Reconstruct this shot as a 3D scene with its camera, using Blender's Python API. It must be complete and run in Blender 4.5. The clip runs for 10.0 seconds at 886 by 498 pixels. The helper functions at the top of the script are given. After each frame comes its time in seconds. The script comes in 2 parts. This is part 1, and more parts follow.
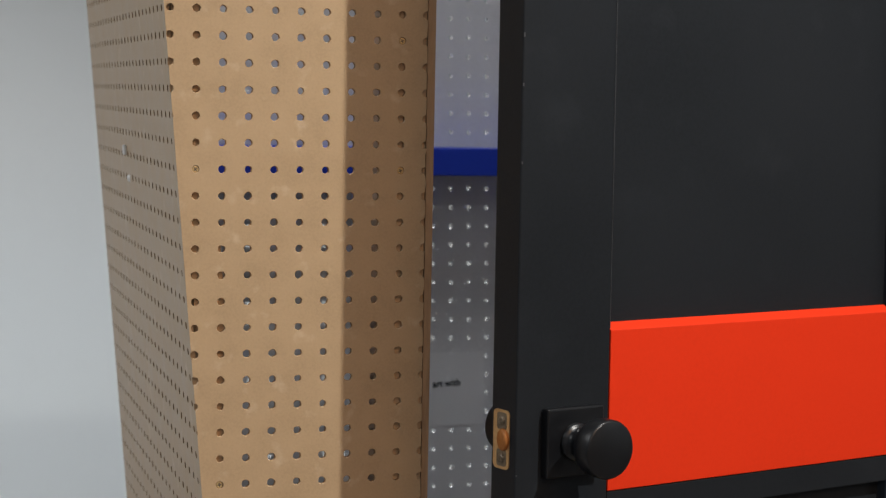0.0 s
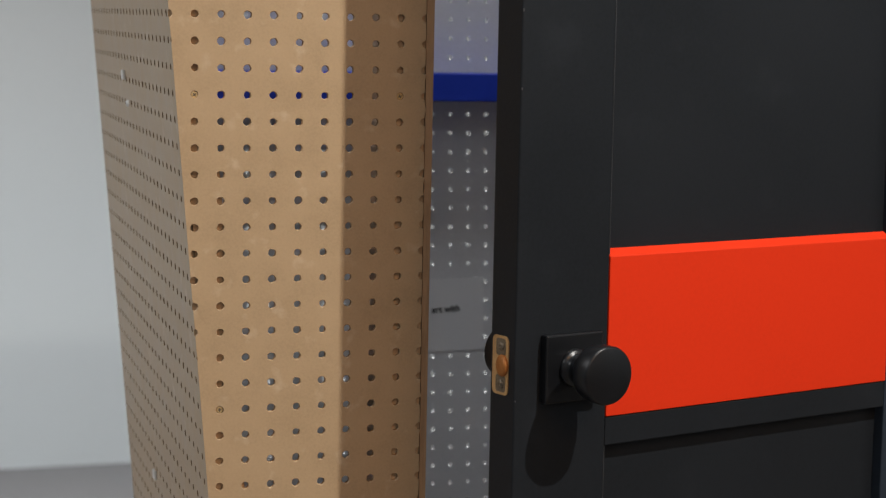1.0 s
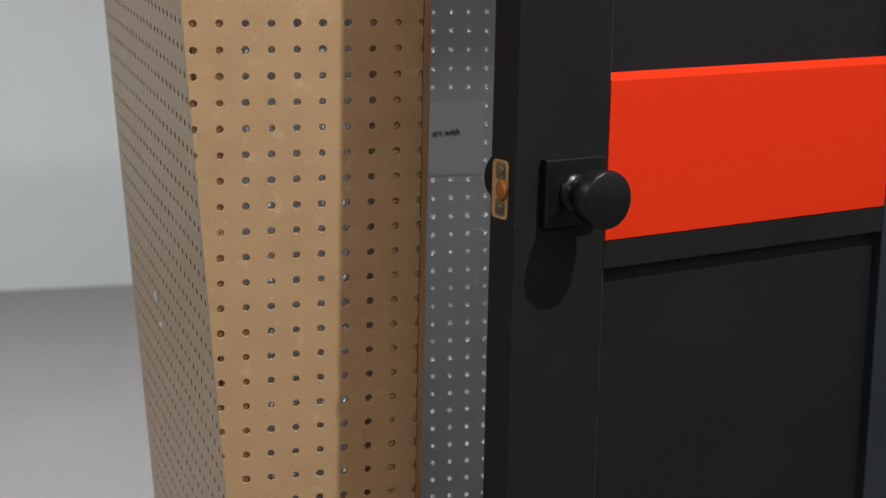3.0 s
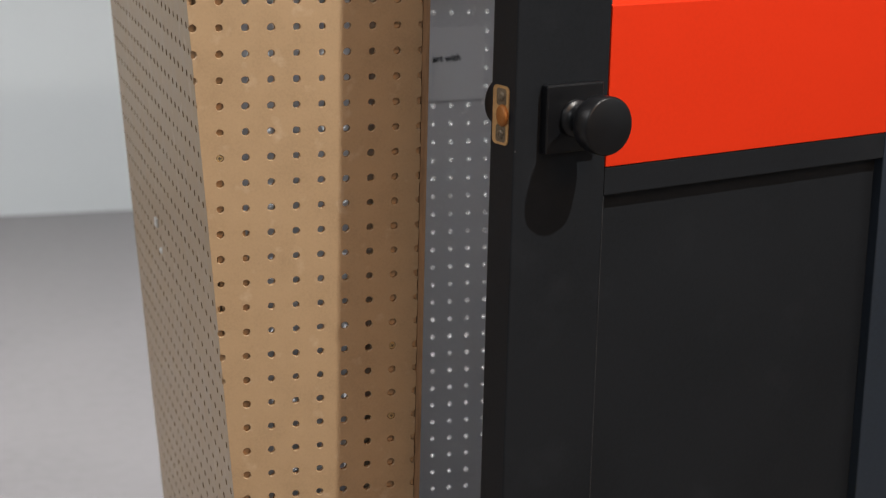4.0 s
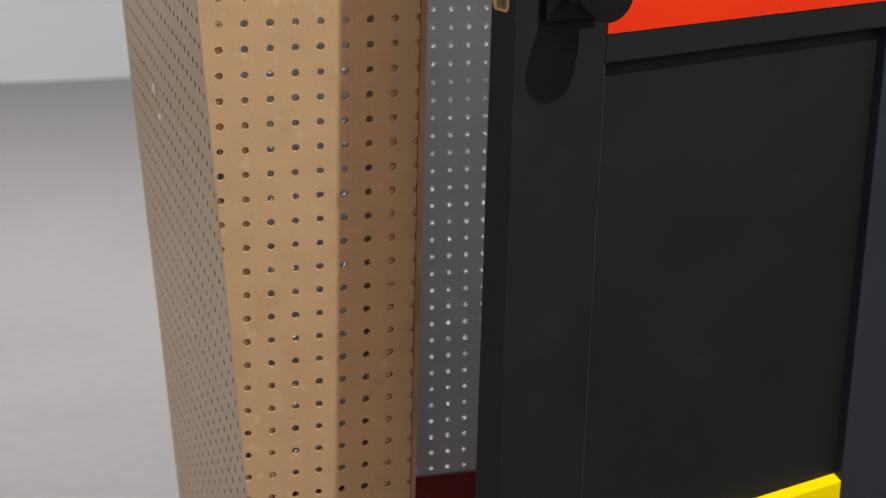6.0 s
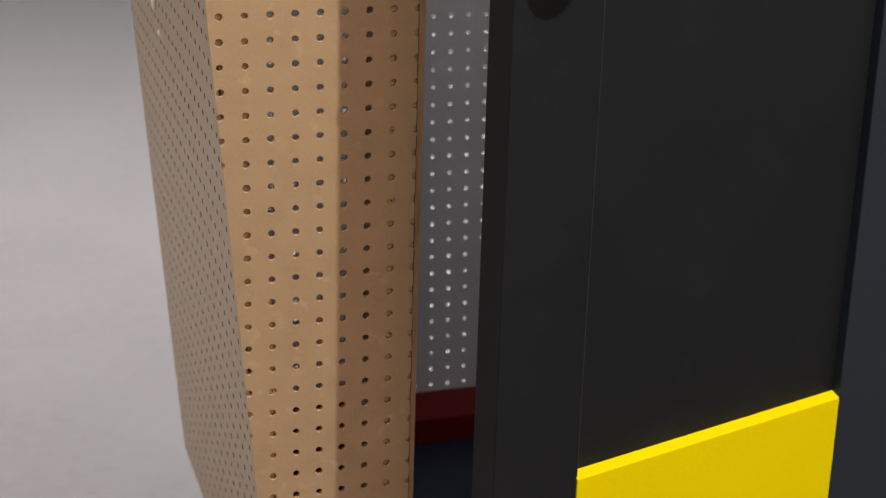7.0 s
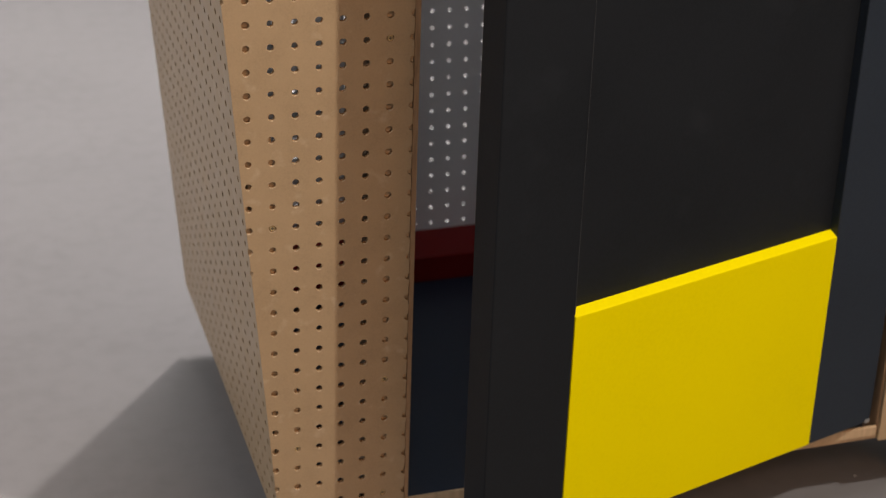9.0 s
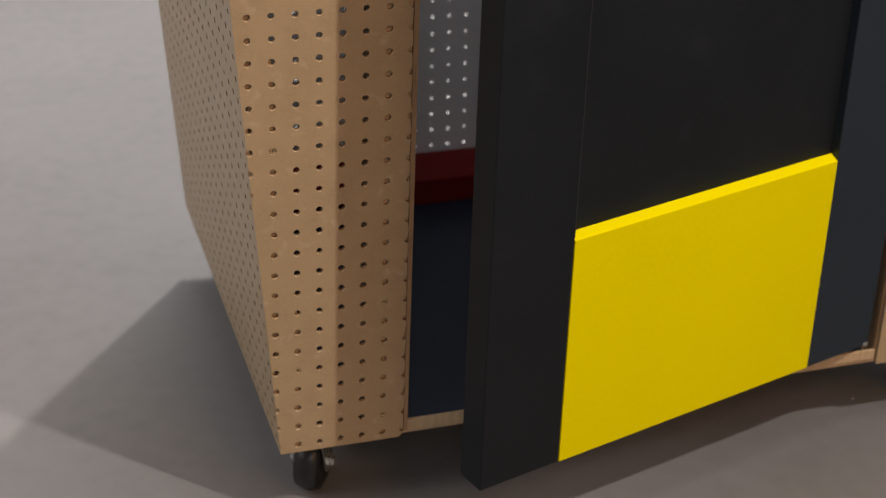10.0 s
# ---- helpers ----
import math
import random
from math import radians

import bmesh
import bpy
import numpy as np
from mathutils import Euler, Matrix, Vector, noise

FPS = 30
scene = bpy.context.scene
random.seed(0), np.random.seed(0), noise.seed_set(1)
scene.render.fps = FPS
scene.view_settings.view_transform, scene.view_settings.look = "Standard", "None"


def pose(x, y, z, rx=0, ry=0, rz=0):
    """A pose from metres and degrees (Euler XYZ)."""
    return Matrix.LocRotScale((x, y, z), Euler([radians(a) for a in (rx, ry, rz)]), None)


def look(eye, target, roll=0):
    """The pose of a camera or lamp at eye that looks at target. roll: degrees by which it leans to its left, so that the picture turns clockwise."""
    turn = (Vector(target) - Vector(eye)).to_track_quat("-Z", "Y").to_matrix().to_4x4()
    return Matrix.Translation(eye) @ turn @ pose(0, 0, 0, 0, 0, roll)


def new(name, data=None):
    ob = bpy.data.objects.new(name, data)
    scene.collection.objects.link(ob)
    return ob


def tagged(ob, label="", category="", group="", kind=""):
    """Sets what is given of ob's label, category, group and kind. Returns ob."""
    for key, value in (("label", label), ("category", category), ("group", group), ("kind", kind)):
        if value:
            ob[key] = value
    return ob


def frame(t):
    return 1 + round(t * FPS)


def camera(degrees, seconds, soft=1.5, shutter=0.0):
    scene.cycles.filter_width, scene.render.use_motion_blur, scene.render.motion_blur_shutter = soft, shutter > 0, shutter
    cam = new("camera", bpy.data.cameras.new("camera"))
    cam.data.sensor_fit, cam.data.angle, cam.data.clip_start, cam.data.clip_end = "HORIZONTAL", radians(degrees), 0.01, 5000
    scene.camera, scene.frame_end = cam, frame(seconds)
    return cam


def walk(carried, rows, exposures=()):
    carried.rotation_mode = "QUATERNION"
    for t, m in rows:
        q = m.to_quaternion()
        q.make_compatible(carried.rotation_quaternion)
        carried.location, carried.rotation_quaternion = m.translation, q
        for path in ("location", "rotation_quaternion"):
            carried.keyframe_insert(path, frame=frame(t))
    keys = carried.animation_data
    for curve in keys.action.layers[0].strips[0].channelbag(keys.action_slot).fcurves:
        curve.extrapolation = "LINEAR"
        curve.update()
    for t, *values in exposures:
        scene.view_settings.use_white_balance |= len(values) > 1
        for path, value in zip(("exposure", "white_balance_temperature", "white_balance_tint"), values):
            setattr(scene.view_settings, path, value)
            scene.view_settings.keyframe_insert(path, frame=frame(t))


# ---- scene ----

# ================= camera =================
cam = camera(27.32, 10.0, 1.25)
PATH = (
    (0, -0.3089, -1.7214, 1.3246, -4.08, -0.94, -17.87),
    (0.5, -0.3091, -1.7217, 1.3253, -5.27, -1.03, -17.87),
    (1, -0.3087, -1.7204, 1.3254, -6.43, -1.03, -17.88),
    (1.5, -0.3085, -1.7205, 1.3256, -7.68, -1.09, -17.86),
    (2, -0.3079, -1.7203, 1.3260, -9.30, -1.07, -17.85),
    (2.5, -0.3072, -1.7199, 1.3262, -10.70, -1.14, -17.82),
    (4, -0.3065, -1.7179, 1.3257, -14.31, -1.26, -17.79),
    (4.5, -0.3058, -1.7161, 1.3247, -15.29, -1.38, -17.75),
    (5, -0.3057, -1.7152, 1.3241, -16.22, -1.43, -17.74),
    (5.5, -0.3052, -1.7134, 1.3234, -17.28, -1.42, -17.75),
    (7, -0.3042, -1.7108, 1.3225, -21.03, -1.54, -17.70),
    (7.5, -0.3040, -1.7117, 1.3247, -22.53, -1.57, -17.67),
    (8, -0.3039, -1.7117, 1.3249, -23.80, -1.65, -17.64),
    (8.5, -0.3036, -1.7109, 1.3238, -24.95, -1.69, -17.62),
    (9, -0.3037, -1.7115, 1.3236, -26.13, -1.68, -17.63),
    (9.5, -0.3036, -1.7128, 1.3247, -27.43, -1.74, -17.58),
    (10, -0.3035, -1.7127, 1.3242, -28.56, -1.81, -17.54),
)
EXPOSURES = ((0, 0.0, 6500, 10), (1.0, -0.05, 6550, 10), (2.5, -0.12, 6650, 10), (4.0, 0.10, 6700, 12), (5.5, 0.22, 6800, 12), (7.5, 0.11, 6950, 16), (10, -0.05, 7050, 14))
cam.data.dof.use_dof, cam.data.dof.focus_distance, cam.data.dof.aperture_fstop = True, 1.80, 7.2
walk(cam, [(t, pose(x, y, z, 90 + p, r, w)) for t, x, y, z, p, r, w in PATH], EXPOSURES)

# ================= light =================
CEIL = 3.9


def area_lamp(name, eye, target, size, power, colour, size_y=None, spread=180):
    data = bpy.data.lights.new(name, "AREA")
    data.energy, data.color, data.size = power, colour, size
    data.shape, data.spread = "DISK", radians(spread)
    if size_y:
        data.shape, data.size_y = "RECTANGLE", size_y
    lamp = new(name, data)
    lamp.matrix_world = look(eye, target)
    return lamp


# two ceiling spotlights, plus unseen diffuse fill panels, warm and cool, added at the ceiling
area_lamp("key_light", (1.35, -1.62, 3.36), (0.35, 0.0, 1.3), 0.05, 18.8, (1.0, 0.98, 0.935), None, 84)
area_lamp("rear_light", (0.62, 1.66, 3.72), (-0.55, 1.85, 0.0), 0.06, 30, (1.0, 0.98, 0.98), None, 92)
# unseen fills, added to lighten the side, shaded strip, interior, far floor and door
area_lamp("unseen_fill_light", (-3.8, 0.1, 3.85), (-3.8, 0.1, 0.0), 2.0, 134, (0.95, 0.965, 0.99), 4.4)
area_lamp("unseen_fill_light", (1.3, -4.6, 3.85), (1.3, -4.6, 0.0), 2.0, 98, (1.0, 0.54, 0.25), 2.4)
area_lamp("unseen_fill_light", (-1.4, -4.9, 3.85), (-1.4, -4.9, 0.0), 0.7, 40, (0.76, 0.88, 1.0), 2.4)
area_lamp("unseen_fill_light", (0.40, -0.66, 3.85), (0.40, -0.66, 0.0), 1.0, 15.5, (0.90, 0.95, 1.0), 0.6)
area_lamp("unseen_fill_light", (0.3, 1.95, 3.85), (0.3, 1.95, 0.0), 1.2, 31, (0.97, 0.98, 1.0), 1.2, 80)
area_lamp("unseen_fill_light", (6.0, -3.2, 3.85), (6.0, -3.2, 0.0), 2.0, 72, (0.88, 0.95, 1.0), 3.0)

world = bpy.data.worlds.new("room_air")
world.use_nodes = True
world.node_tree.nodes["Background"].inputs[0].default_value = (0.8, 0.9, 1.0, 1)
world.node_tree.nodes["Background"].inputs[1].default_value = 0.02
scene.world = world


# ================= materials =================
def material(name, base, dark=None, rough=0.5, metal=0.0, coarse=4.0, fine=180.0, bump=0.15, spread=0.25, stretch=(1, 1, 1), spec=0.5, scuff=None):
    """A surface with stains at a coarse scale, grain at a fine one, and fine relief."""
    m = bpy.data.materials.new(name)
    m.use_nodes = True
    tree = m.node_tree
    n, link = tree.nodes, tree.links.new
    shader = n["Principled BSDF"]
    shader.inputs["Metallic"].default_value = metal
    shader.inputs["Specular IOR Level"].default_value = spec
    where = n.new("ShaderNodeTexCoord")
    place = n.new("ShaderNodeMapping")
    place.inputs["Scale"].default_value = stretch
    link(where.outputs["Object"], place.inputs["Vector"])
    stain, grain = n.new("ShaderNodeTexNoise"), n.new("ShaderNodeTexNoise")
    for node, scale, detail in ((stain, coarse, 5.0), (grain, fine, 3.0)):
        node.inputs["Scale"].default_value = scale
        node.inputs["Detail"].default_value = detail
        link(place.outputs["Vector"], node.inputs["Vector"])
    both = n.new("ShaderNodeMix")
    both.data_type = "FLOAT"
    both.inputs[0].default_value = 0.45
    link(stain.outputs["Fac"], both.inputs[2])
    link(grain.outputs["Fac"], both.inputs[3])
    ramp = n.new("ShaderNodeValToRGB")
    dark = dark or tuple(c * (1 - spread) for c in base)
    light = tuple(min(1.0, c * (1 + spread * 0.5)) for c in base)
    ramp.color_ramp.elements[0].position, ramp.color_ramp.elements[0].color = 0.30, (*dark, 1)
    ramp.color_ramp.elements[1].position, ramp.color_ramp.elements[1].color = 0.70, (*light, 1)
    middle = ramp.color_ramp.elements.new(0.5)
    middle.color = (*base, 1)
    link(both.outputs[0], ramp.inputs["Fac"])
    colour = ramp.outputs["Color"]
    if scuff:       # sparse rubbed marks: colour, scale, amount
        mark, limits, mix = n.new("ShaderNodeTexNoise"), n.new("ShaderNodeMapRange"), n.new("ShaderNodeMix")
        mark.inputs["Scale"].default_value, mark.inputs["Detail"].default_value = scuff[1], 7.0
        link(where.outputs["Object"], mark.inputs["Vector"])
        limits.inputs["From Min"].default_value, limits.inputs["From Max"].default_value = 0.60, 0.74
        limits.inputs["To Max"].default_value = scuff[2]
        link(mark.outputs["Fac"], limits.inputs["Value"])
        mix.data_type = "RGBA"
        mix.inputs[7].default_value = (*scuff[0], 1)
        link(limits.outputs["Result"], mix.inputs[0])
        link(colour, mix.inputs[6])
        colour = mix.outputs[2]
    link(colour, shader.inputs["Base Color"])
    gloss = n.new("ShaderNodeMapRange")
    gloss.inputs["To Min"].default_value = max(0.02, rough - 0.12)
    gloss.inputs["To Max"].default_value = min(1.0, rough + 0.12)
    link(stain.outputs["Fac"], gloss.inputs["Value"])
    link(gloss.outputs["Result"], shader.inputs["Roughness"])
    relief = n.new("ShaderNodeBump")
    relief.inputs["Strength"].default_value = bump
    relief.inputs["Distance"].default_value = 0.002
    link(grain.outputs["Fac"], relief.inputs["Height"])
    link(relief.outputs["Normal"], shader.inputs["Normal"])
    return m


# the raw fibre below with shade put into its colour, for the side holes
SHADED_FIBRE = material("shaded_fibre_edge", (0.20, 0.118, 0.055), rough=0.85, coarse=60, fine=500, bump=0.3, spread=0.35)
FIBRE = material("raw_fibre_edge", (0.36, 0.225, 0.115), rough=0.8, coarse=60, fine=500, bump=0.3, spread=0.35)
HARDBOARD = material("tan_hardboard", (0.412, 0.290, 0.170), rough=0.40, coarse=30, fine=420, bump=0.03, spread=0.13, scuff=((0.58, 0.46, 0.33), 42.0, 0.45))
GREY_BOARD = material("pale_grey_painted_hardboard", (0.82, 0.82, 0.835), rough=0.5, coarse=6, fine=300, bump=0.08, spread=0.08)
EDGE_WOOD = material("darkened_pine_edge", (0.38, 0.235, 0.13), rough=0.65, coarse=30, fine=240, bump=0.25, spread=0.4, stretch=(1, 1, 0.12))
# pale pine made paler still: light inside the cabinet put into its colour
PALE_LIT_PINE = material("pale_lit_pine", (0.78, 0.63, 0.50), rough=0.6, coarse=14, fine=160, bump=0.1, spread=0.15, stretch=(1, 1, 0.12))
ZINC = material("dull_zinc", (0.76, 0.75, 0.72), rough=0.5, metal=0.25, coarse=80, fine=500, bump=0.05, spread=0.15)
PINE = material("raw_pine", (0.57, 0.40, 0.24), rough=0.6, coarse=14, fine=160, bump=0.2, spread=0.3, stretch=(1, 1, 0.12))
BLACK_PAINT = material("black_satin_paint", (0.0120, 0.0141, 0.0170), rough=0.46, coarse=5, fine=260, bump=0.04, spread=0.22, spec=0.14, scuff=((0.032, 0.036, 0.042), 16.0, 0.16))
SLATE = material("slate_black_paint", (0.020, 0.028, 0.040), rough=0.40, coarse=5, fine=260, bump=0.05, spread=0.22, spec=0.25)
ORANGE = material("orange_red_paint", (0.64, 0.031, 0.006), rough=0.66, coarse=6, fine=240, bump=0.015, spread=0.05, spec=0.12)
YELLOW = material("yellow_paint", (0.83, 0.695, 0.001), rough=0.66, coarse=6, fine=240, bump=0.015, spread=0.04, spec=0.1)
BLUE = material("deep_blue_paint", (0.022, 0.062, 0.60), rough=0.4, coarse=8, fine=200, bump=0.05, spread=0.1)
RED = material("dark_red_paint", (0.19, 0.007, 0.007), rough=0.55, coarse=8, fine=200, bump=0.05, spread=0.15, spec=0.2)
NAVY = material("navy_black_paint", (0.018, 0.031, 0.056), rough=0.4, coarse=6, fine=220, bump=0.06, spread=0.2)
KNOB_BLACK = material("black_metal", (0.0062, 0.0068, 0.0082), rough=0.33, coarse=30, fine=400, bump=0.02, spread=0.2, spec=0.35)
BRASS = material("worn_brass", (0.55, 0.36, 0.17), rough=0.4, metal=0.6, coarse=60, fine=500, bump=0.1, spread=0.35)
SCREW_METAL = material("pale_brass_plating", (0.66, 0.50, 0.26), rough=0.4, metal=0.5, coarse=150, fine=700, bump=0.1, spread=0.4)
# colour of the highlight painted along the black stile
EDGE_GLINT = material("black_edge_glint", (0.026, 0.028, 0.031), rough=0.4, coarse=40, fine=300, bump=0.1, spread=0.6)
AMBER = material("amber_brass_latch", (0.34, 0.125, 0.026), rough=0.5, metal=0.3, coarse=60, fine=500, bump=0.08, spread=0.3)
# metal with the shade of small recesses put into its colour
SHADED_STEEL = material("shaded_recess_metal", (0.17, 0.14, 0.10), rough=0.45, metal=0.5, coarse=90, fine=500, bump=0.2, spread=0.6)
STEEL = material("zinc_plated_steel", (0.62, 0.62, 0.60), rough=0.3, metal=0.9, coarse=40, fine=400, bump=0.05, spread=0.2)
RUBBER = material("black_rubber", (0.015, 0.015, 0.016), rough=0.32, coarse=30, fine=300, bump=0.1, spread=0.4)
CONCRETE = material("polished_concrete", (0.172, 0.167, 0.170), rough=0.5, coarse=3.2, fine=30, bump=0.006, spread=0.13)
PLASTER = material("white_wall_paint", (0.59, 0.630, 0.638), rough=0.8, coarse=1.2, fine=120, bump=0.05, spread=0.03)
PAPER = material("white_paper", (0.88, 0.88, 0.89), rough=0.7, coarse=12, fine=300, bump=0.03, spread=0.03)
CHIP = material("chipped_paint", (0.050, 0.053, 0.058), rough=0.6, coarse=200, fine=700, bump=0.2, spread=0.5)
INK = material("black_ink", (0.015, 0.015, 0.017), rough=0.6, coarse=50, fine=400, bump=0.02, spread=0.1)


# ================= helpers =================
def thing(name, at, label, category, group="", kind=""):
    ob = new(name)
    ob.location = at
    ob.empty_display_size = 0.05
    return tagged(ob, label, category, group, kind)


def root_of(ob):
    while ob.parent:
        ob = ob.parent
    return ob


def finish(mesh_name, bm, mat, smooth=False):
    mesh = bpy.data.meshes.new(mesh_name)
    if smooth:
        for f in bm.faces:
            f.smooth = True
    bm.to_mesh(mesh)
    bm.free()
    mesh.materials.append(mat)
    return mesh


def part(name, bm, mat, parent, label="", smooth=False, more=()):
    """Links a bmesh, given in world metres, as one mesh object under a thing or a part."""
    bmesh.ops.translate(bm, verts=bm.verts, vec=-root_of(parent).location)
    ob = new(name, finish(name, bm, mat, smooth))
    for extra in more:
        ob.data.materials.append(extra)
    ob.parent = parent
    return tagged(ob, label)


def single(name, bm, mat, label, category, kind=""):
    return tagged(new(name, finish(name, bm, mat)), label, category, "", kind)


def world_map(u, v, w):
    return Vector((u, w, v))


def add_box(bm, a, b, to=None, bevel=0.0, segments=2):
    """A box from corner a to corner b, taken through the mapping to."""
    made = bmesh.new()
    bmesh.ops.create_cube(made, size=1.0)
    for v in made.verts:
        v.co = Vector([lo + (c + 0.5) * (hi - lo) for lo, hi, c in zip(a, b, v.co)])
    if bevel:
        bmesh.ops.bevel(made, geom=made.edges[:], offset=bevel, segments=segments, affect="EDGES", profile=0.5)
    if to:
        for v in made.verts:
            v.co = to(*v.co)
    bmesh.ops.recalc_face_normals(made, faces=made.faces)
    scrap = bpy.data.meshes.new("scrap")
    made.to_mesh(scrap)
    made.free()
    bm.from_mesh(scrap)
    bpy.data.meshes.remove(scrap)
    return bm


def box(a, b, to=None, bevel=0.0, segments=2):
    return add_box(bmesh.new(), a, b, to, bevel, segments)


def lathe(profile, to, segments=48):
    """A turned body: profile of (radius, height) pairs, to maps (x, y, height)."""
    bm = bmesh.new()
    rings = []
    for r, h in profile:
        if r < 1e-6:
            rings.append([bm.verts.new(to(0, 0, h))])
        else:
            rings.append([bm.verts.new(to(r * math.cos(2 * math.pi * k / segments), r * math.sin(2 * math.pi * k / segments), h)) for k in range(segments)])
    for a, b in zip(rings, rings[1:]):
        for k in range(segments):
            j = (k + 1) % segments
            quad = [a[k % len(a)], a[j % len(a)], b[j % len(b)], b[k % len(b)]]
            clean = []
            for v in quad:
                if v not in clean:
                    clean.append(v)
            if len(clean) > 2:
                bm.faces.new(clean)
    bmesh.ops.recalc_face_normals(bm, faces=bm.faces)
    return bm


def rounded_plate(cu, cv, wide, high, radius, w0, w1, to, segments=6):
    bm = bmesh.new()
    ring = []
    for sx, sy, a0 in ((1, 1, 0), (-1, 1, 90), (-1, -1, 180), (1, -1, 270)):
        for k in range(segments + 1):
            a = radians(a0 + 90 * k / segments)
            ring.append((cu + sx * (wide / 2 - radius) + radius * math.cos(a), cv + sy * (high / 2 - radius) + radius * math.sin(a)))
    lower = [bm.verts.new(to(u, v, w0)) for u, v in ring]
    upper = [bm.verts.new(to(u, v, w1)) for u, v in ring]
    bm.faces.new(lower)
    bm.faces.new(upper)
    for k in range(len(ring)):
        j = (k + 1) % len(ring)
        bm.faces.new((lower[k], lower[j], upper[j], upper[k]))
    bmesh.ops.recalc_face_normals(bm, faces=bm.faces)
    return bm


# ================= pegboard =================
INCH = 0.0254
HOLE = 0.0036
rng = random.Random(7)


def pegboard(us, vs, bounds, thick, to, sides=12, merge=False, hole=HOLE, ragged=0.075, chamfer=0.0):
    """A perforated board: holes at every (u, v), its outline bounds = (u0, u1, v0, v1), all in local metres."""
    u0, u1, v0, v1 = bounds

    def edges(values, lo, hi):
        cuts = [(a + b) / 2 for a, b in zip(values, values[1:])]
        return [lo] + cuts + [hi]

    eu, ev = edges(us, u0, u1), edges(vs, v0, v1)
    verts, faces = [], []
    half = sides // 2
    for i, cu in enumerate(us):
        for j, cv in enumerate(vs):
            a, b, c, d = eu[i], eu[i + 1], ev[j], ev[j + 1]
            r = hole * rng.uniform(0.93, 1.06)
            squash = rng.uniform(0.94, 1.05)
            start = len(verts)
            ring = []
            for k in range(sides):
                t = math.pi / 2 + 2 * math.pi * k / sides
                rag = r * rng.uniform(1 - ragged, 1 + ragged)
                ring.append((cu + rag * squash * math.cos(t), cv + rag * math.sin(t)))
            rim = [(cu, d), (a, d), (a, c), (cu, c), (b, c), (b, d)]
            wide = [(cu + (u - cu) * (1 + 0.8 * chamfer / r), cv + (v - cv) * (1 + 0.8 * chamfer / r)) for u, v in ring]
            verts += [to(u, v, 0.0) for u, v in rim + wide]
            verts += [to(u, v, thick) for u, v in rim + ring]
            n = 6 + sides
            throat = start + 6
            if chamfer:
                throat = len(verts)
                verts += [to(u, v, chamfer) for u, v in ring]
            for s in (start, start + n):
                o = s + 6
                left = [s, s + 1, s + 2, s + 3] + [o + k for k in range(half, -1, -1)]
                right = [s + 3, s + 4, s + 5, s] + [o] + [o + k for k in range(sides - 1, half - 1, -1)]
                faces += [left, right]
            for k in range(sides):
                j2 = (k + 1) % sides
                faces.append([throat + k, throat + j2, start + n + 6 + j2, start + n + 6 + k])
            if chamfer:
                for k in range(sides):
                    j2 = (k + 1) % sides
                    faces.append([start + 6 + k, start + 6 + j2, throat + j2, throat + k])
    kinds = ([0, 0, 1, 1] + [2] * sides + ([0] * sides if chamfer else [])) * (len(us) * len(vs))
    if not merge:
        s = len(verts)
        corners = [(u0, v0), (u1, v0), (u1, v1), (u0, v1)]
        for w in (0.0, thick):
            verts += [to(u, v, w) for u, v in corners]
        for k in range(4):
            faces.append([s + k, s + (k + 1) % 4, s + 4 + (k + 1) % 4, s + 4 + k])
    else:
        def wall(p, q):
            k = len(verts)
            verts.extend([to(*p, 0.0), to(*q, 0.0), to(*q, thick), to(*p, thick)])
            faces.append([k, k + 1, k + 2, k + 3])
        for i, cu in enumerate(us):
            for v in (v0, v1):
                wall((eu[i], v), (cu, v))
                wall((cu, v), (eu[i + 1], v))
        for j in range(len(vs)):
            for u in (u0, u1):
                wall((u, ev[j]), (u, ev[j + 1]))
    mesh = bpy.data.meshes.new("scrap")
    mesh.from_pydata([tuple(v) for v in verts], [], faces)
    bm = bmesh.new()
    bm.from_mesh(mesh)
    for f, kind in zip(bm.faces, kinds):    # 0: outer face and edges, 1: inner face, 2: walls of the holes
        f.material_index = kind
    bpy.data.meshes.remove(mesh)
    if merge:
        bmesh.ops.remove_doubles(bm, verts=bm.verts, dist=1e-6)
    return bm


def cut(bm, point, normal):
    """Cuts away what lies on the side that the normal points to, and closes the cut."""
    bmesh.ops.bisect_plane(bm, geom=bm.verts[:] + bm.edges[:] + bm.faces[:], dist=1e-7, plane_co=point, plane_no=normal, clear_outer=True)


def close(bm):
    made = bmesh.ops.holes_fill(bm, edges=[e for e in bm.edges if len(e.link_faces) == 1], sides=0)
    for f in made["faces"]:
        f.material_index = 0


# ================= the room =================
single("floor", box((-7, -7, -0.2), (8, 3.92, 0)), CONCRETE, "grey polished concrete gallery floor", "floor", "structure")
single("wall_north", box((-7.2, 3.92, -0.2), (8.2, 4.12, CEIL)), PLASTER, "plain white gallery wall", "wall", "structure")
single("wall_south", box((-7.2, -7.2, -0.2), (8.2, -7, CEIL)), PLASTER, "plain white gallery wall", "wall", "structure")
single("wall_west", box((-7.2, -7, -0.2), (-7, 3.92, CEIL)), PLASTER, "plain white gallery wall", "wall", "structure")
single("wall_east", box((8, -7, -0.2), (8.2, 3.92, CEIL)), PLASTER, "plain white gallery wall", "wall", "structure")
single("ceiling", box((-7.2, -7.2, CEIL), (8.2, 4.12, CEIL + 0.2)), PLASTER, "plain white gallery ceiling", "ceiling", "structure")

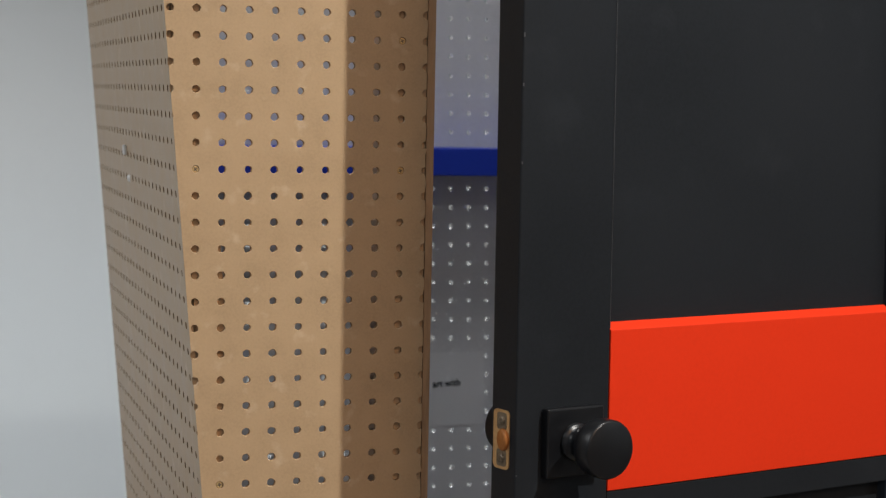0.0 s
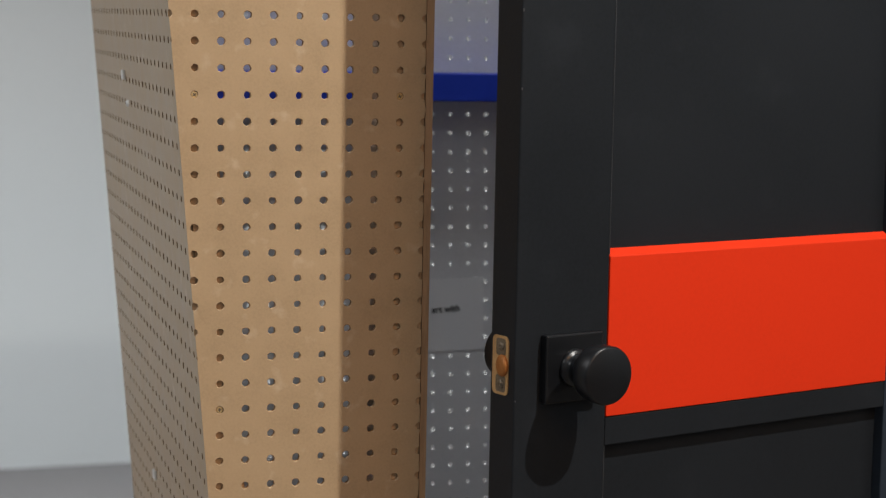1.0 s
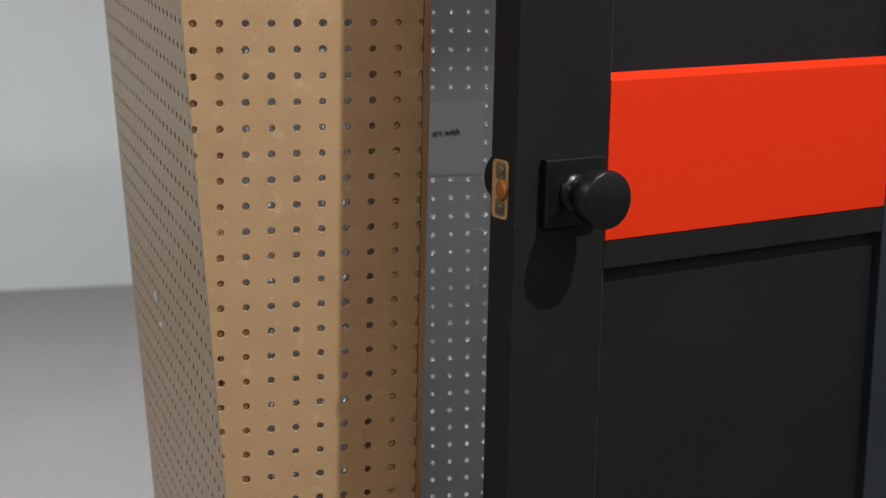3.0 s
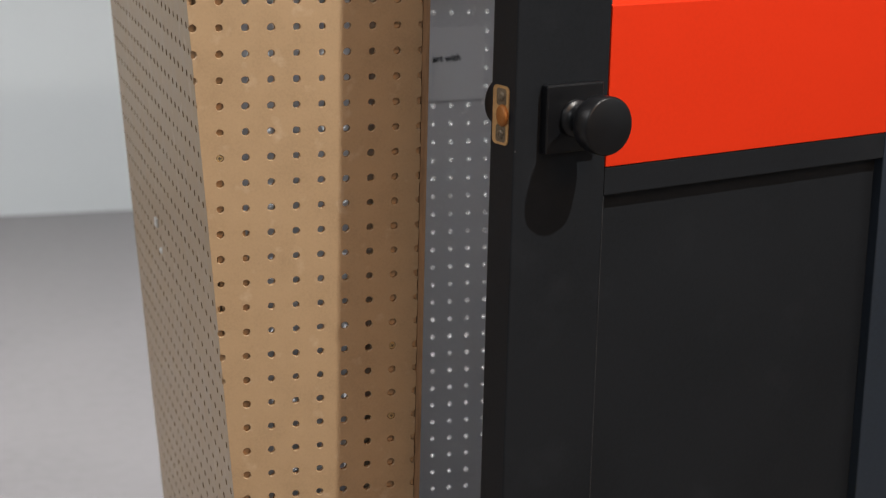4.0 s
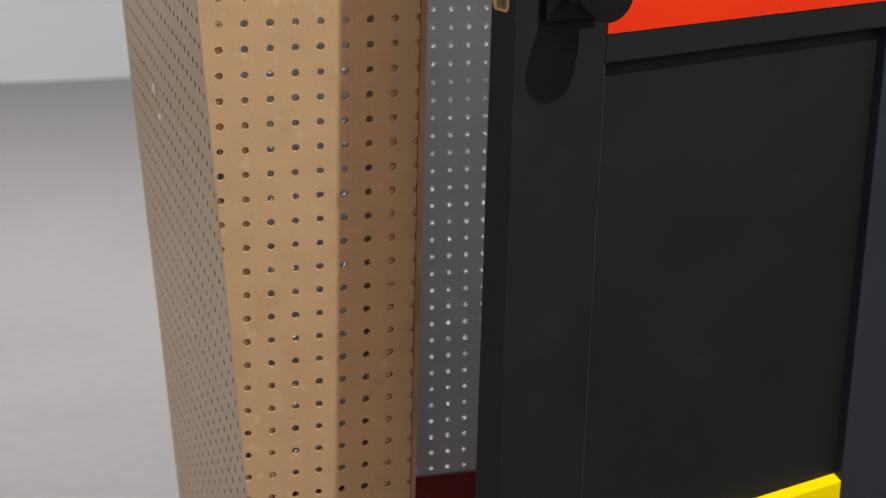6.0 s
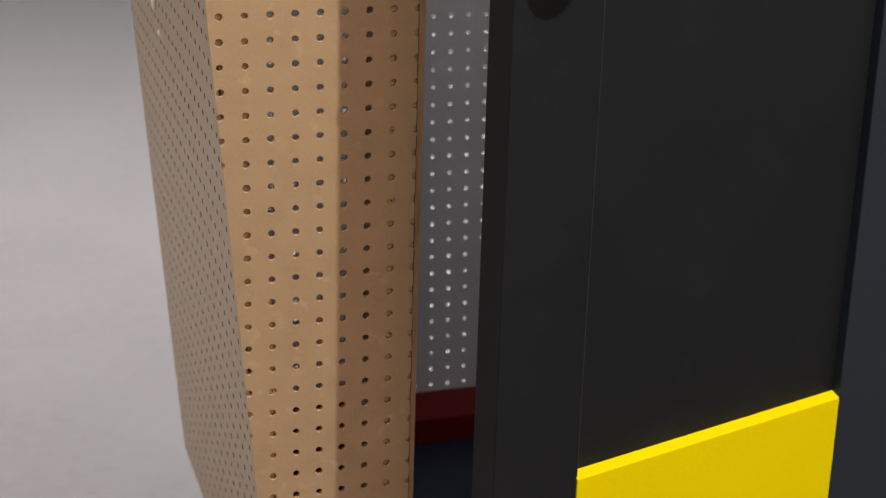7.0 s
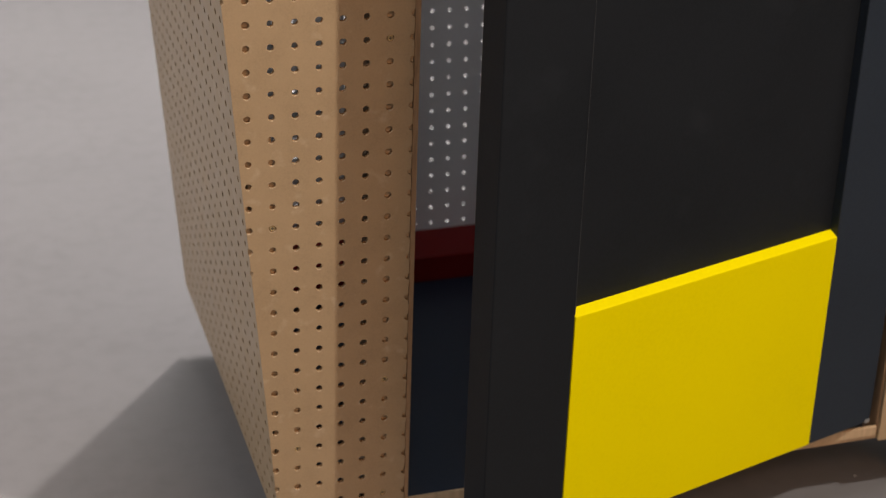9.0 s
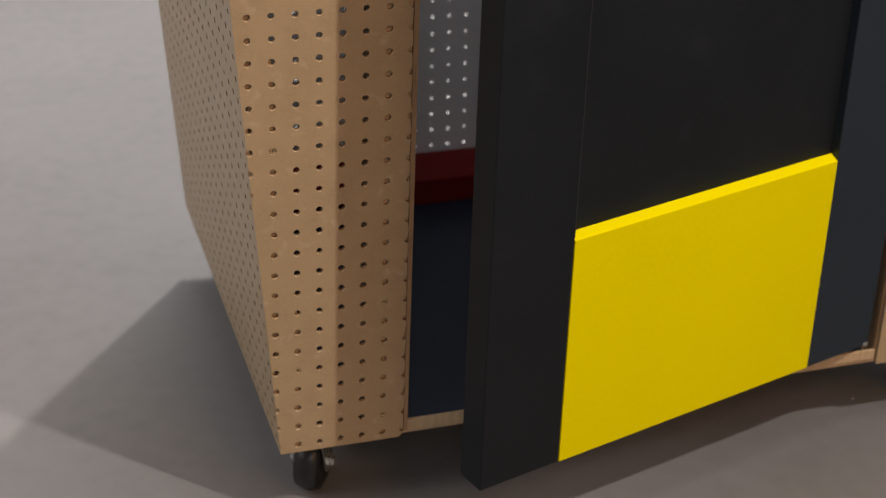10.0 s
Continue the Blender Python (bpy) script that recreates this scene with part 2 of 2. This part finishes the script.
# ================= the cabinet =================
ROW0 = 1.40            # height of hole row 0; rows count downwards, one inch apart
TOP = 2.17
BASE = ROW0 - 51.4 * INCH
LEAN = 0.0838          # the sides lean in towards the floor
CORNER = -1.13 * INCH  # left front corner at row 0
MID = 0.5430           # middle of the door opening
BOARD = 0.0050
DEPTH = 0.632

cabinet = thing("cabinet", (MID, 0.31, 0), "tall tapered tan pegboard cabinet on casters with black door ajar", "cabinet")


def corner_x(z):
    return CORNER + LEAN * (ROW0 - z)


def mirror_map(u, v, w):
    return Vector((2 * MID - u, w, v))


ROWS = list(range(-30, 52))
heights = [ROW0 - k * INCH for k in reversed(ROWS)]
POST_X = 0.2392        # edge of the wooden jamb
EDGE_X = 0.2288        # edge of the pegboard in front of it


def front_panel(to, label, edge_x):
    cols = [c * INCH for c in range(-5, 11)]
    bm = pegboard(cols, heights, (-5.5 * INCH, 10.5 * INCH, BASE, TOP), BOARD, world_map, 14, True, HOLE, 0.075, 0.0007)
    cut(bm, (corner_x(1.0), 0, 1.0), Vector((-1, 0, -LEAN)))
    cut(bm, (edge_x, 0, 1.0), Vector((1, 0, 0)))
    cut(bm, (8.80 * INCH, 0, BASE), Vector((1, 0, -0.85)))
    close(bm)
    for v in bm.verts:      # the sawn edge is a little ragged
        if abs(v.co.x - edge_x) < 1e-5:
            v.co.x += 0.0012 * noise.noise((0, 3 * v.co.y, 90 * v.co.z))
    if to is mirror_map:
        for v in bm.verts:
            v.co.x = 2 * MID - v.co.x
    bmesh.ops.recalc_face_normals(bm, faces=bm.faces)
    for f in bm.faces:      # sawn edges show the bare board, not the grey paint of the inside
        if f.material_index == 1 and abs(f.normal.y) < 0.5:
            f.material_index = 0
    return part("front_panel", bm, HARDBOARD, cabinet, label, False, (GREY_BOARD, FIBRE))


left_front = front_panel(world_map, "tan perforated hardboard front strip with brass screws", EDGE_X)
right_front = front_panel(mirror_map, "tan perforated hardboard front strip", 0.2247)

SIDE_D = Vector((0.0097, 1.0, 0.0153)).normalized()
SIDE_E = Vector((LEAN, 0, -1.0)).normalized()
SIDE_N = SIDE_E.cross(SIDE_D).normalized()      # inwards


def side_map(u, v, w):
    """u along the side from front to back, v down the slanting edge from row 0, w inwards."""
    return Vector((CORNER, 0, ROW0)) + u * SIDE_D + v * SIDE_E + w * SIDE_N


def side_mirror(u, v, w):
    p = side_map(u, v, w)
    return Vector((2 * MID - p.x, p.y, p.z))


SLANT = math.hypot(1, LEAN)
side_us = [(0.68 + i) * INCH for i in range(25)]
side_vs = [k * INCH for k in ROWS]
side_bounds = (BOARD + 0.0004, DEPTH, -30.3 * INCH, (ROW0 - BASE) * SLANT)
# hole walls of both sides take the fibre copy with shade in its colour
left_side = part("side_panel", pegboard(side_us, side_vs, side_bounds, BOARD, side_map, 10), HARDBOARD, cabinet, "tan perforated hardboard side leaning inwards", False, (GREY_BOARD, SHADED_FIBRE))
part("side_panel", pegboard(side_us, side_vs, side_bounds, BOARD, side_mirror, 8), HARDBOARD, cabinet, "", False, (GREY_BOARD, SHADED_FIBRE))

BACK_Y = 0.622


def back_map(u, v, w):
    """The grey back board, hung a little askew."""
    return Vector((0.4544 + u - 0.0196 * v, BACK_Y + w, 57.46 * INCH + v))


back_us = [i * INCH for i in range(-17, 24)]
back_vs = [j * INCH for j in range(-52, 28)]
back = pegboard(back_us, back_vs, (-17.6 * INCH, 23.6 * INCH, -53.3 * INCH, 27.5 * INCH), 0.0032, back_map, 12, False, 0.0030, 0.02)
cut(back, (corner_x(1.0) + 0.016, 0, 1.0), Vector((-1, 0, -LEAN)))
cut(back, (2 * MID - corner_x(1.0) - 0.016, 0, 1.0), Vector((1, 0, -LEAN)))
part("back_panel", back, GREY_BOARD, cabinet, "grey painted perforated back board", False, (GREY_BOARD, GREY_BOARD))


def slanted_board(x0_low, x1_low, y0, y1, z0, z1, lean0, lean1, bevel=0.0015):
    def to(a, b, c):
        z = z0 + c * (z1 - z0)
        lo = x0_low + lean0 * (z - z0)
        hi = x1_low + lean1 * (z - z0)
        return Vector((lo + a * (hi - lo), y0 + b * (y1 - y0), z))
    return box((0, 0, 0), (1, 1, 1), to)


Y0 = BOARD + 0.0006
POST_LOW, POST_LEAN = 0.2343, 0.0027     # the jamb's edge at the floor rail, and how it leans out
part("jamb_lip", slanted_board(EDGE_X + 0.0010, POST_LOW, 0.0014, Y0, 0.1010, TOP - 0.03, 0, POST_LEAN), EDGE_WOOD, cabinet, "darkened pine lip beside the sawn board edge")
part("jamb", slanted_board(7.70 * INCH, POST_LOW - 0.0006, Y0 + 0.0001, 0.046, 0.0995, TOP - 0.02, 0, POST_LEAN), PINE, cabinet, "raw pine door jamb")
part("stop_strip", box((6.78 * INCH, 0.030, 0.1160), (7.69 * INCH, 0.042, TOP - 0.03), None, 0.0008), PALE_LIT_PINE, cabinet, "pale pine strip behind the jamb, lightened as if lit inside")
# pine like the other jamb; the hinge gap's shade is put into its colour
part("jamb", box((2 * MID - POST_X + 0.0125, Y0, 0.0995), (2 * MID - 7.45 * INCH, 0.046, TOP - 0.02), None, 0.0012), EDGE_WOOD, cabinet, "raw pine door jamb")
for sign in (1, -1):
    low = corner_x(0.1) + 0.0075
    a, b = low, low + 0.030
    if sign < 0:
        a, b = 2 * MID - low - 0.030, 2 * MID - low
    part("corner_post", slanted_board(a, b, Y0, 0.040, 0.0995, TOP - 0.02, -LEAN * sign, -LEAN * sign), PINE, cabinet)
part("front_rail", box((POST_LOW + 0.0002, 0.003, 0.1005), (2 * MID - POST_X + 0.0120, 0.0078, 0.1142), None, 0.0006), PINE, cabinet, "raw pine rail under the door opening")
IN0, IN1 = POST_LOW + 0.0004, 2 * MID - POST_X - 0.0035
part("floor_board", box((IN0, 0.0082, 0.1000), (IN1, 0.618, 0.1146), None, 0.0005), NAVY, cabinet, "dark navy painted cabinet floor")
part("floor_board", box((0.105, 0.0470, 0.1000), (IN0 - 0.0005, 0.618, 0.1144), None, 0.0005), NAVY, cabinet)
part("floor_board", box((IN1 + 0.0005, 0.0470, 0.1000), (2 * MID - 0.105, 0.618, 0.1144), None, 0.0005), NAVY, cabinet)
# board added below the floor boards to block light leaking through their gaps
part("leak_stop_board", box((0.105, 0.0062, 0.0948), (2 * MID - 0.105, 0.618, 0.0993)), PINE, cabinet, "raw pine board added to stop light leaking under the cabinet")
part("head_rail", box((POST_X + 0.001, 0.004, 2.150), (2 * MID - POST_X - 0.004, 0.040, TOP - 0.0185), None, 0.001), PINE, cabinet)
part("shelf", box((corner_x(1.28) + 0.013, 0.530, 1.2509), (2 * MID - corner_x(1.28) - 0.013, 0.6205, 1.2869), None, 0.0015), BLUE, cabinet, "deep blue painted thick shelf")
part("base_block", box((0.125, 0.530, 0.1150), (2 * MID - 0.125, 0.6205, 0.1545), None, 0.0015), RED, cabinet, "dark red painted wooden block along the back")

# ---- door, ajar ----
ANGLE = radians(16.4)
U = Vector((math.cos(ANGLE), math.sin(ANGLE), 0))
N = Vector((math.sin(ANGLE), -math.cos(ANGLE), 0))   # out of the door's front
FREE = Vector((0.2705, -0.1650, 0))


def door_map(s, d, z):
    """s along the door from its free edge to the hinge, d into its thickness, z up."""
    return FREE + s * U - d * N + Vector((0, 0, z))


D_LOW, D_HIGH, THICK, RECESS = 0.1230, 2.147, 0.0385, 0.0125
S0, S1, S2, S3 = -0.0025, 0.1068, 0.4955, 0.6020
RAIL0, RAIL1 = 0.9445, 0.9722
door = part("door", box((S1 + 0.0002, RECESS, D_LOW + 0.001), (S2 - 0.0002, RECESS + 0.012, D_HIGH - 0.11), door_map), BLACK_PAINT, cabinet, "black satin painted panelled door standing ajar")
part("stile", box((S0, 0, D_LOW), (S1, THICK, D_HIGH), door_map, 0.0018, 3), BLACK_PAINT, door)
part("stile", box((S2, 0, D_LOW), (S3, THICK, D_HIGH), door_map, 0.0012), SLATE, door, "slate black hinge stile")
# thin pale strips paint the highlight that the stile's inner edge catches
for low, high in ((D_LOW + 0.29, RAIL0 - 0.0005), (1.1292, D_HIGH - 0.111)):
    part("edge_glint", box((S1 - 0.0011, -0.0002, low), (S1 - 0.0001, 0.0010, high), door_map), EDGE_GLINT, door, "pale strip painting the highlight on the stile edge")
part("rail", box((S1 + 0.0003, 0.0006, RAIL0), (S2 - 0.0003, THICK, RAIL1), door_map, 0.001), BLACK_PAINT, door)
part("rail", box((S1 + 0.0003, 0.0006, D_HIGH - 0.11), (S2 - 0.0003, THICK, D_HIGH), door_map, 0.001), BLACK_PAINT, door)


def colour_block(name, z0, z1, mat, label, rise=0.0054):
    """A painted board set into the recess, its top edge planed to a slope."""

    def to(s, d, z):
        f = (z - z0) / (z1 - z0)
        return door_map(s, d, z + (rise * (d / RECESS) if f > 0.5 else 0))
    bm = box((S1 + 0.0004, -0.0006, z0), (S2 - 0.0004, RECESS - 0.0004, z1), to, 0.0009)
    return part(name, bm, mat, door, label)


colour_block("orange_board", RAIL1 + 0.0006, 1.1280, ORANGE, "bright orange-red painted board", 0.0064)
colour_block("yellow_board", D_LOW, 0.4095, YELLOW, "bright yellow painted board")

KS, KZ = 0.0600, 1.0262


def knob_map(a, b, h):
    return door_map(KS + a, -h, KZ + b)


def knob_back_map(a, b, h):
    return door_map(KS + a, THICK + h, KZ + b)


KNOB = ((0.0180, 0.0102), (0.0180, 0.0128), (0.0168, 0.0142), (0.0150, 0.0150), (0.0136, 0.0165), (0.0130, 0.0215), (0.0142, 0.0262),
        (0.0182, 0.0310), (0.0228, 0.0352), (0.0256, 0.0390), (0.0270, 0.0435), (0.0275, 0.0480), (0.0275, 0.0580), (0.0268, 0.0600), (0.0255, 0.0608), (0.0, 0.0610))
for to in (knob_map, knob_back_map):
    rose = part("rosette", box((-0.0335, -0.0325, 0.0), (0.0335, 0.0325, 0.0100), to, 0.0019, 3), KNOB_BLACK, door, "square black metal rosette")
    part("knob", lathe(KNOB, to, 64), KNOB_BLACK, door, "round black metal door knob", True)


def edge_map(d, z, h):
    """On the door's free edge: d from its front, h proud of it."""
    return door_map(S0 - h, d, z)


LZ, LD = 1.0292, 0.0218     # middle of the latch plate: height, and distance from the door's front
part("latch_plate", rounded_plate(LD, LZ, 0.0245, 0.0555, 0.0052, -0.001, 0.0010, edge_map), BRASS, door, "worn brass latch plate")
# no hollows here: raised dark plates carry the shade of the screw recesses
for dz in (0.0172, -0.0172):
    part("latch_recess_shade", rounded_plate(LD - 0.0010, LZ + dz, 0.0150, 0.0160, 0.003, 0.0, 0.0012, edge_map), SHADED_STEEL, door, "dark plate painting the shade of a screw recess")
    head = lathe(((0.0046, 0.0), (0.0042, 0.0010), (0.0024, 0.0016), (0.0009, 0.0016), (0.0, 0.0008)),
                 lambda a, b, h, k=dz: edge_map(LD - 0.0012 + a, LZ + k * 1.03 + b, 0.0012 + h), 14)
    part("screw", head, SHADED_STEEL, door, "small steel screw in the latch", True)
bolt = lathe(((0.0104, 0.0), (0.0104, 0.0012), (0.0098, 0.0024), (0.0080, 0.0033), (0.0, 0.0036)),
             lambda a, b, h: edge_map(LD - 0.0036 + 0.88 * a, LZ + b, 0.0008 + 0.8 * h * (1.25 - 45 * a)), 28)
part("latch_bolt", bolt, AMBER, door, "amber brass latch bolt", True)

part("pivot_plate", box((S3 - 0.009, -0.0008, D_LOW - 0.001), (S3 - 0.001, 0.006, D_LOW + 0.0045), door_map, 0.0006), STEEL, door, "small bright pivot plate")
for chip_z, chip_h in ((1.402, 0.0042), (1.357, 0.0030), (1.286, 0.0024), (0.998, 0.0016)):
    part("paint_chip", rounded_plate(S0 + 0.0011, chip_z, 0.0014, chip_h, 0.0006, -0.00005, 0.00012, lambda a, b, h: door_map(a, -h, b)), CHIP, door, "pale chip in the black paint")

# ---- casters ----
WHEEL = ((0.0, -0.014), (0.018, -0.0145), (0.022, -0.0155), (0.030, -0.0158), (0.0345, -0.0140), (0.0370, -0.0080), (0.0376, 0.0),
         (0.0370, 0.0080), (0.0345, 0.0140), (0.030, 0.0158), (0.022, 0.0155), (0.018, 0.0145), (0.0, 0.014))


def caster(x, y, turn):
    spin = Matrix.Rotation(radians(turn), 3, "Z")
    at = Vector((x, y, 0))

    def to(a, b, c):
        return at + spin @ Vector((a, b, c))

    def wheel_to(a, b, h):
        return to(h, a + 0.012, b + 0.0376)
    plate = box((-0.030, -0.035, 0.0900), (0.030, 0.035, 0.0938), to, 0.001)
    add_box(plate, (-0.022, -0.018, 0.0830), (0.022, 0.026, 0.0902), to, 0.002)
    body = part("caster", plate, STEEL, cabinet, "swivel caster with black rubber wheel")
    for side in (-1, 1):
        fork = bmesh.new()
        x0 = side * 0.0195
        outline = ((-0.018, 0.084), (0.026, 0.084), (0.024, 0.050), (0.021, 0.028), (0.012, 0.024), (0.003, 0.028), (-0.006, 0.055))
        inner = [fork.verts.new(to(x0 - 0.0012, b, c)) for b, c in outline]
        outer = [fork.verts.new(to(x0 + 0.0012, b, c)) for b, c in outline]
        fork.faces.new(inner)
        fork.faces.new(outer)
        for k in range(len(outline)):
            j = (k + 1) % len(outline)
            fork.faces.new((inner[k], inner[j], outer[j], outer[k]))
        bmesh.ops.recalc_face_normals(fork, faces=fork.faces)
        part("fork", fork, STEEL, body, "zinc plated fork")
        part("axle_nut", lathe(((0.0, 0.0195), (0.0075, 0.0195), (0.0075, 0.0255), (0.0055, 0.0275), (0.0, 0.0275)),
                               lambda a, b, h, k=side: wheel_to(a, b, h * k), 6), STEEL, body)
    part("wheel", lathe(WHEEL, wheel_to, 40), RUBBER, body, "black rubber wheel", True)


caster(0.128, 0.052, -32)
caster(2 * MID - 0.135, 0.055, -20)
caster(0.195, 0.545, 35)
caster(2 * MID - 0.140, 0.560, 60)

# ---- screws in the front strip ----
SCREW = ((0.0, 0.0013), (0.0019, 0.0011), (0.0027, 0.0009), (0.0032, 0.0013), (0.0033, 0.0045), (0.0, 0.0045))
screw_mesh = finish("screw", lathe(SCREW, lambda a, b, h: Vector((a, h, b)), 14), SCREW_METAL, True)
# the cross is two proud bars, dark for the shade within a slot
slot = box((-0.0019, 0.0007, -0.0005), (0.0019, 0.0013, 0.0005))
add_box(slot, (-0.0005, 0.0007, -0.0019), (0.0005, 0.00125, 0.0019))
slot_mesh = finish("slot", slot, SHADED_STEEL)
turns = random.Random(5)
for c, r in ((0, 5), (8, 0), (8, 5), (1, 17), (8, 25), (8, 28), (3, 36), (8, 44), (4, 47), (8, 50)):
    s = new("screw", screw_mesh)
    s.parent = left_front
    s.location = Vector((c * INCH, 0, ROW0 - r * INCH)) - cabinet.location
    tagged(s, "brass wood screw")
    cross = new("slot", slot_mesh)
    cross.parent = s
    cross.rotation_euler = (0, turns.uniform(0, 1.57), 0)
    tagged(cross, "dark bars painting the shade of the cross slot")

# ---- shelf brackets that show on the side ----
for i, j in ((13.9, 4.80), (14.9, 23.35)):
    clip = box(((i + 0.25) * INCH - 0.007, (j - 0.22) * INCH, -0.0035), ((i + 0.25) * INCH + 0.007, (j + 0.22) * INCH, 0.0), side_map, 0.0012)
    part("bracket", clip, ZINC, left_side, "small bright steel bracket")
    stud = lathe(((0.0, 0.003), (0.003, 0.0025), (0.0045, 0.0)), lambda a, b, h: side_map((i - 0.2) * INCH + a, (j + 1.25) * INCH + b, -h), 12)
    part("screw", stud, ZINC, left_side, "bright steel screw", True)

# ---- sign on the back board ----
sign_at = Vector((0.455, BACK_Y - 0.0006, 0.957))


def sign_map(a, b, h):
    p = Matrix.Rotation(radians(-1.0), 3, "Y") @ Vector((a, -h, b))
    return sign_at + p


sign = thing("sign", sign_at, "small white paper sign with black words on the back board", "sign")
part("paper", box((-0.075, -0.050, 0.0), (0.0565, 0.050, 0.0006), sign_map), PAPER, sign)
words = bpy.data.curves.new("words", "FONT")
words.body, words.size, words.align_x, words.extrude, words.offset = "art with", 0.0125, "RIGHT", 0.0001, 0.00025
text_ob = bpy.data.objects.new("words", words)
scene.collection.objects.link(text_ob)
bpy.context.view_layer.update()
text_mesh = bpy.data.meshes.new_from_object(text_ob)
bpy.data.objects.remove(text_ob)
text_mesh.materials.clear()
text_mesh.materials.append(INK)
lettering = new("lettering", text_mesh)
lettering.parent = sign
lettering.matrix_basis = pose(0.0225, -0.0012, 0.0055, 90, -2.5, 0)
tagged(lettering, "black printed words")

# ---- flakes on the floor ----
flakes = bmesh.new()
scatter = random.Random(11)
for _ in range(15):
    fx, fy, fs = scatter.uniform(-0.35, 1.25), scatter.uniform(-0.40, 0.75), scatter.uniform(0.0007, 0.0016)
    spin = scatter.uniform(0, 6.28)
    corners = [(fx + fs * math.cos(spin + a) * k, fy + fs * math.sin(spin + a)) for a, k in ((0, 1.3), (1.9, 0.8), (3.4, 1.0), (4.9, 0.6))]
    low = [flakes.verts.new((x, y, 0.0)) for x, y in corners]
    high = [flakes.verts.new((x, y, 0.0007)) for x, y in corners]
    flakes.faces.new(high)
    for k in range(4):
        flakes.faces.new((low[k], low[(k + 1) % 4], high[(k + 1) % 4], high[k]))
single("dust_flakes", flakes, PAPER, "tiny pale flakes of dust scattered on the concrete floor", "dust", "stuff")
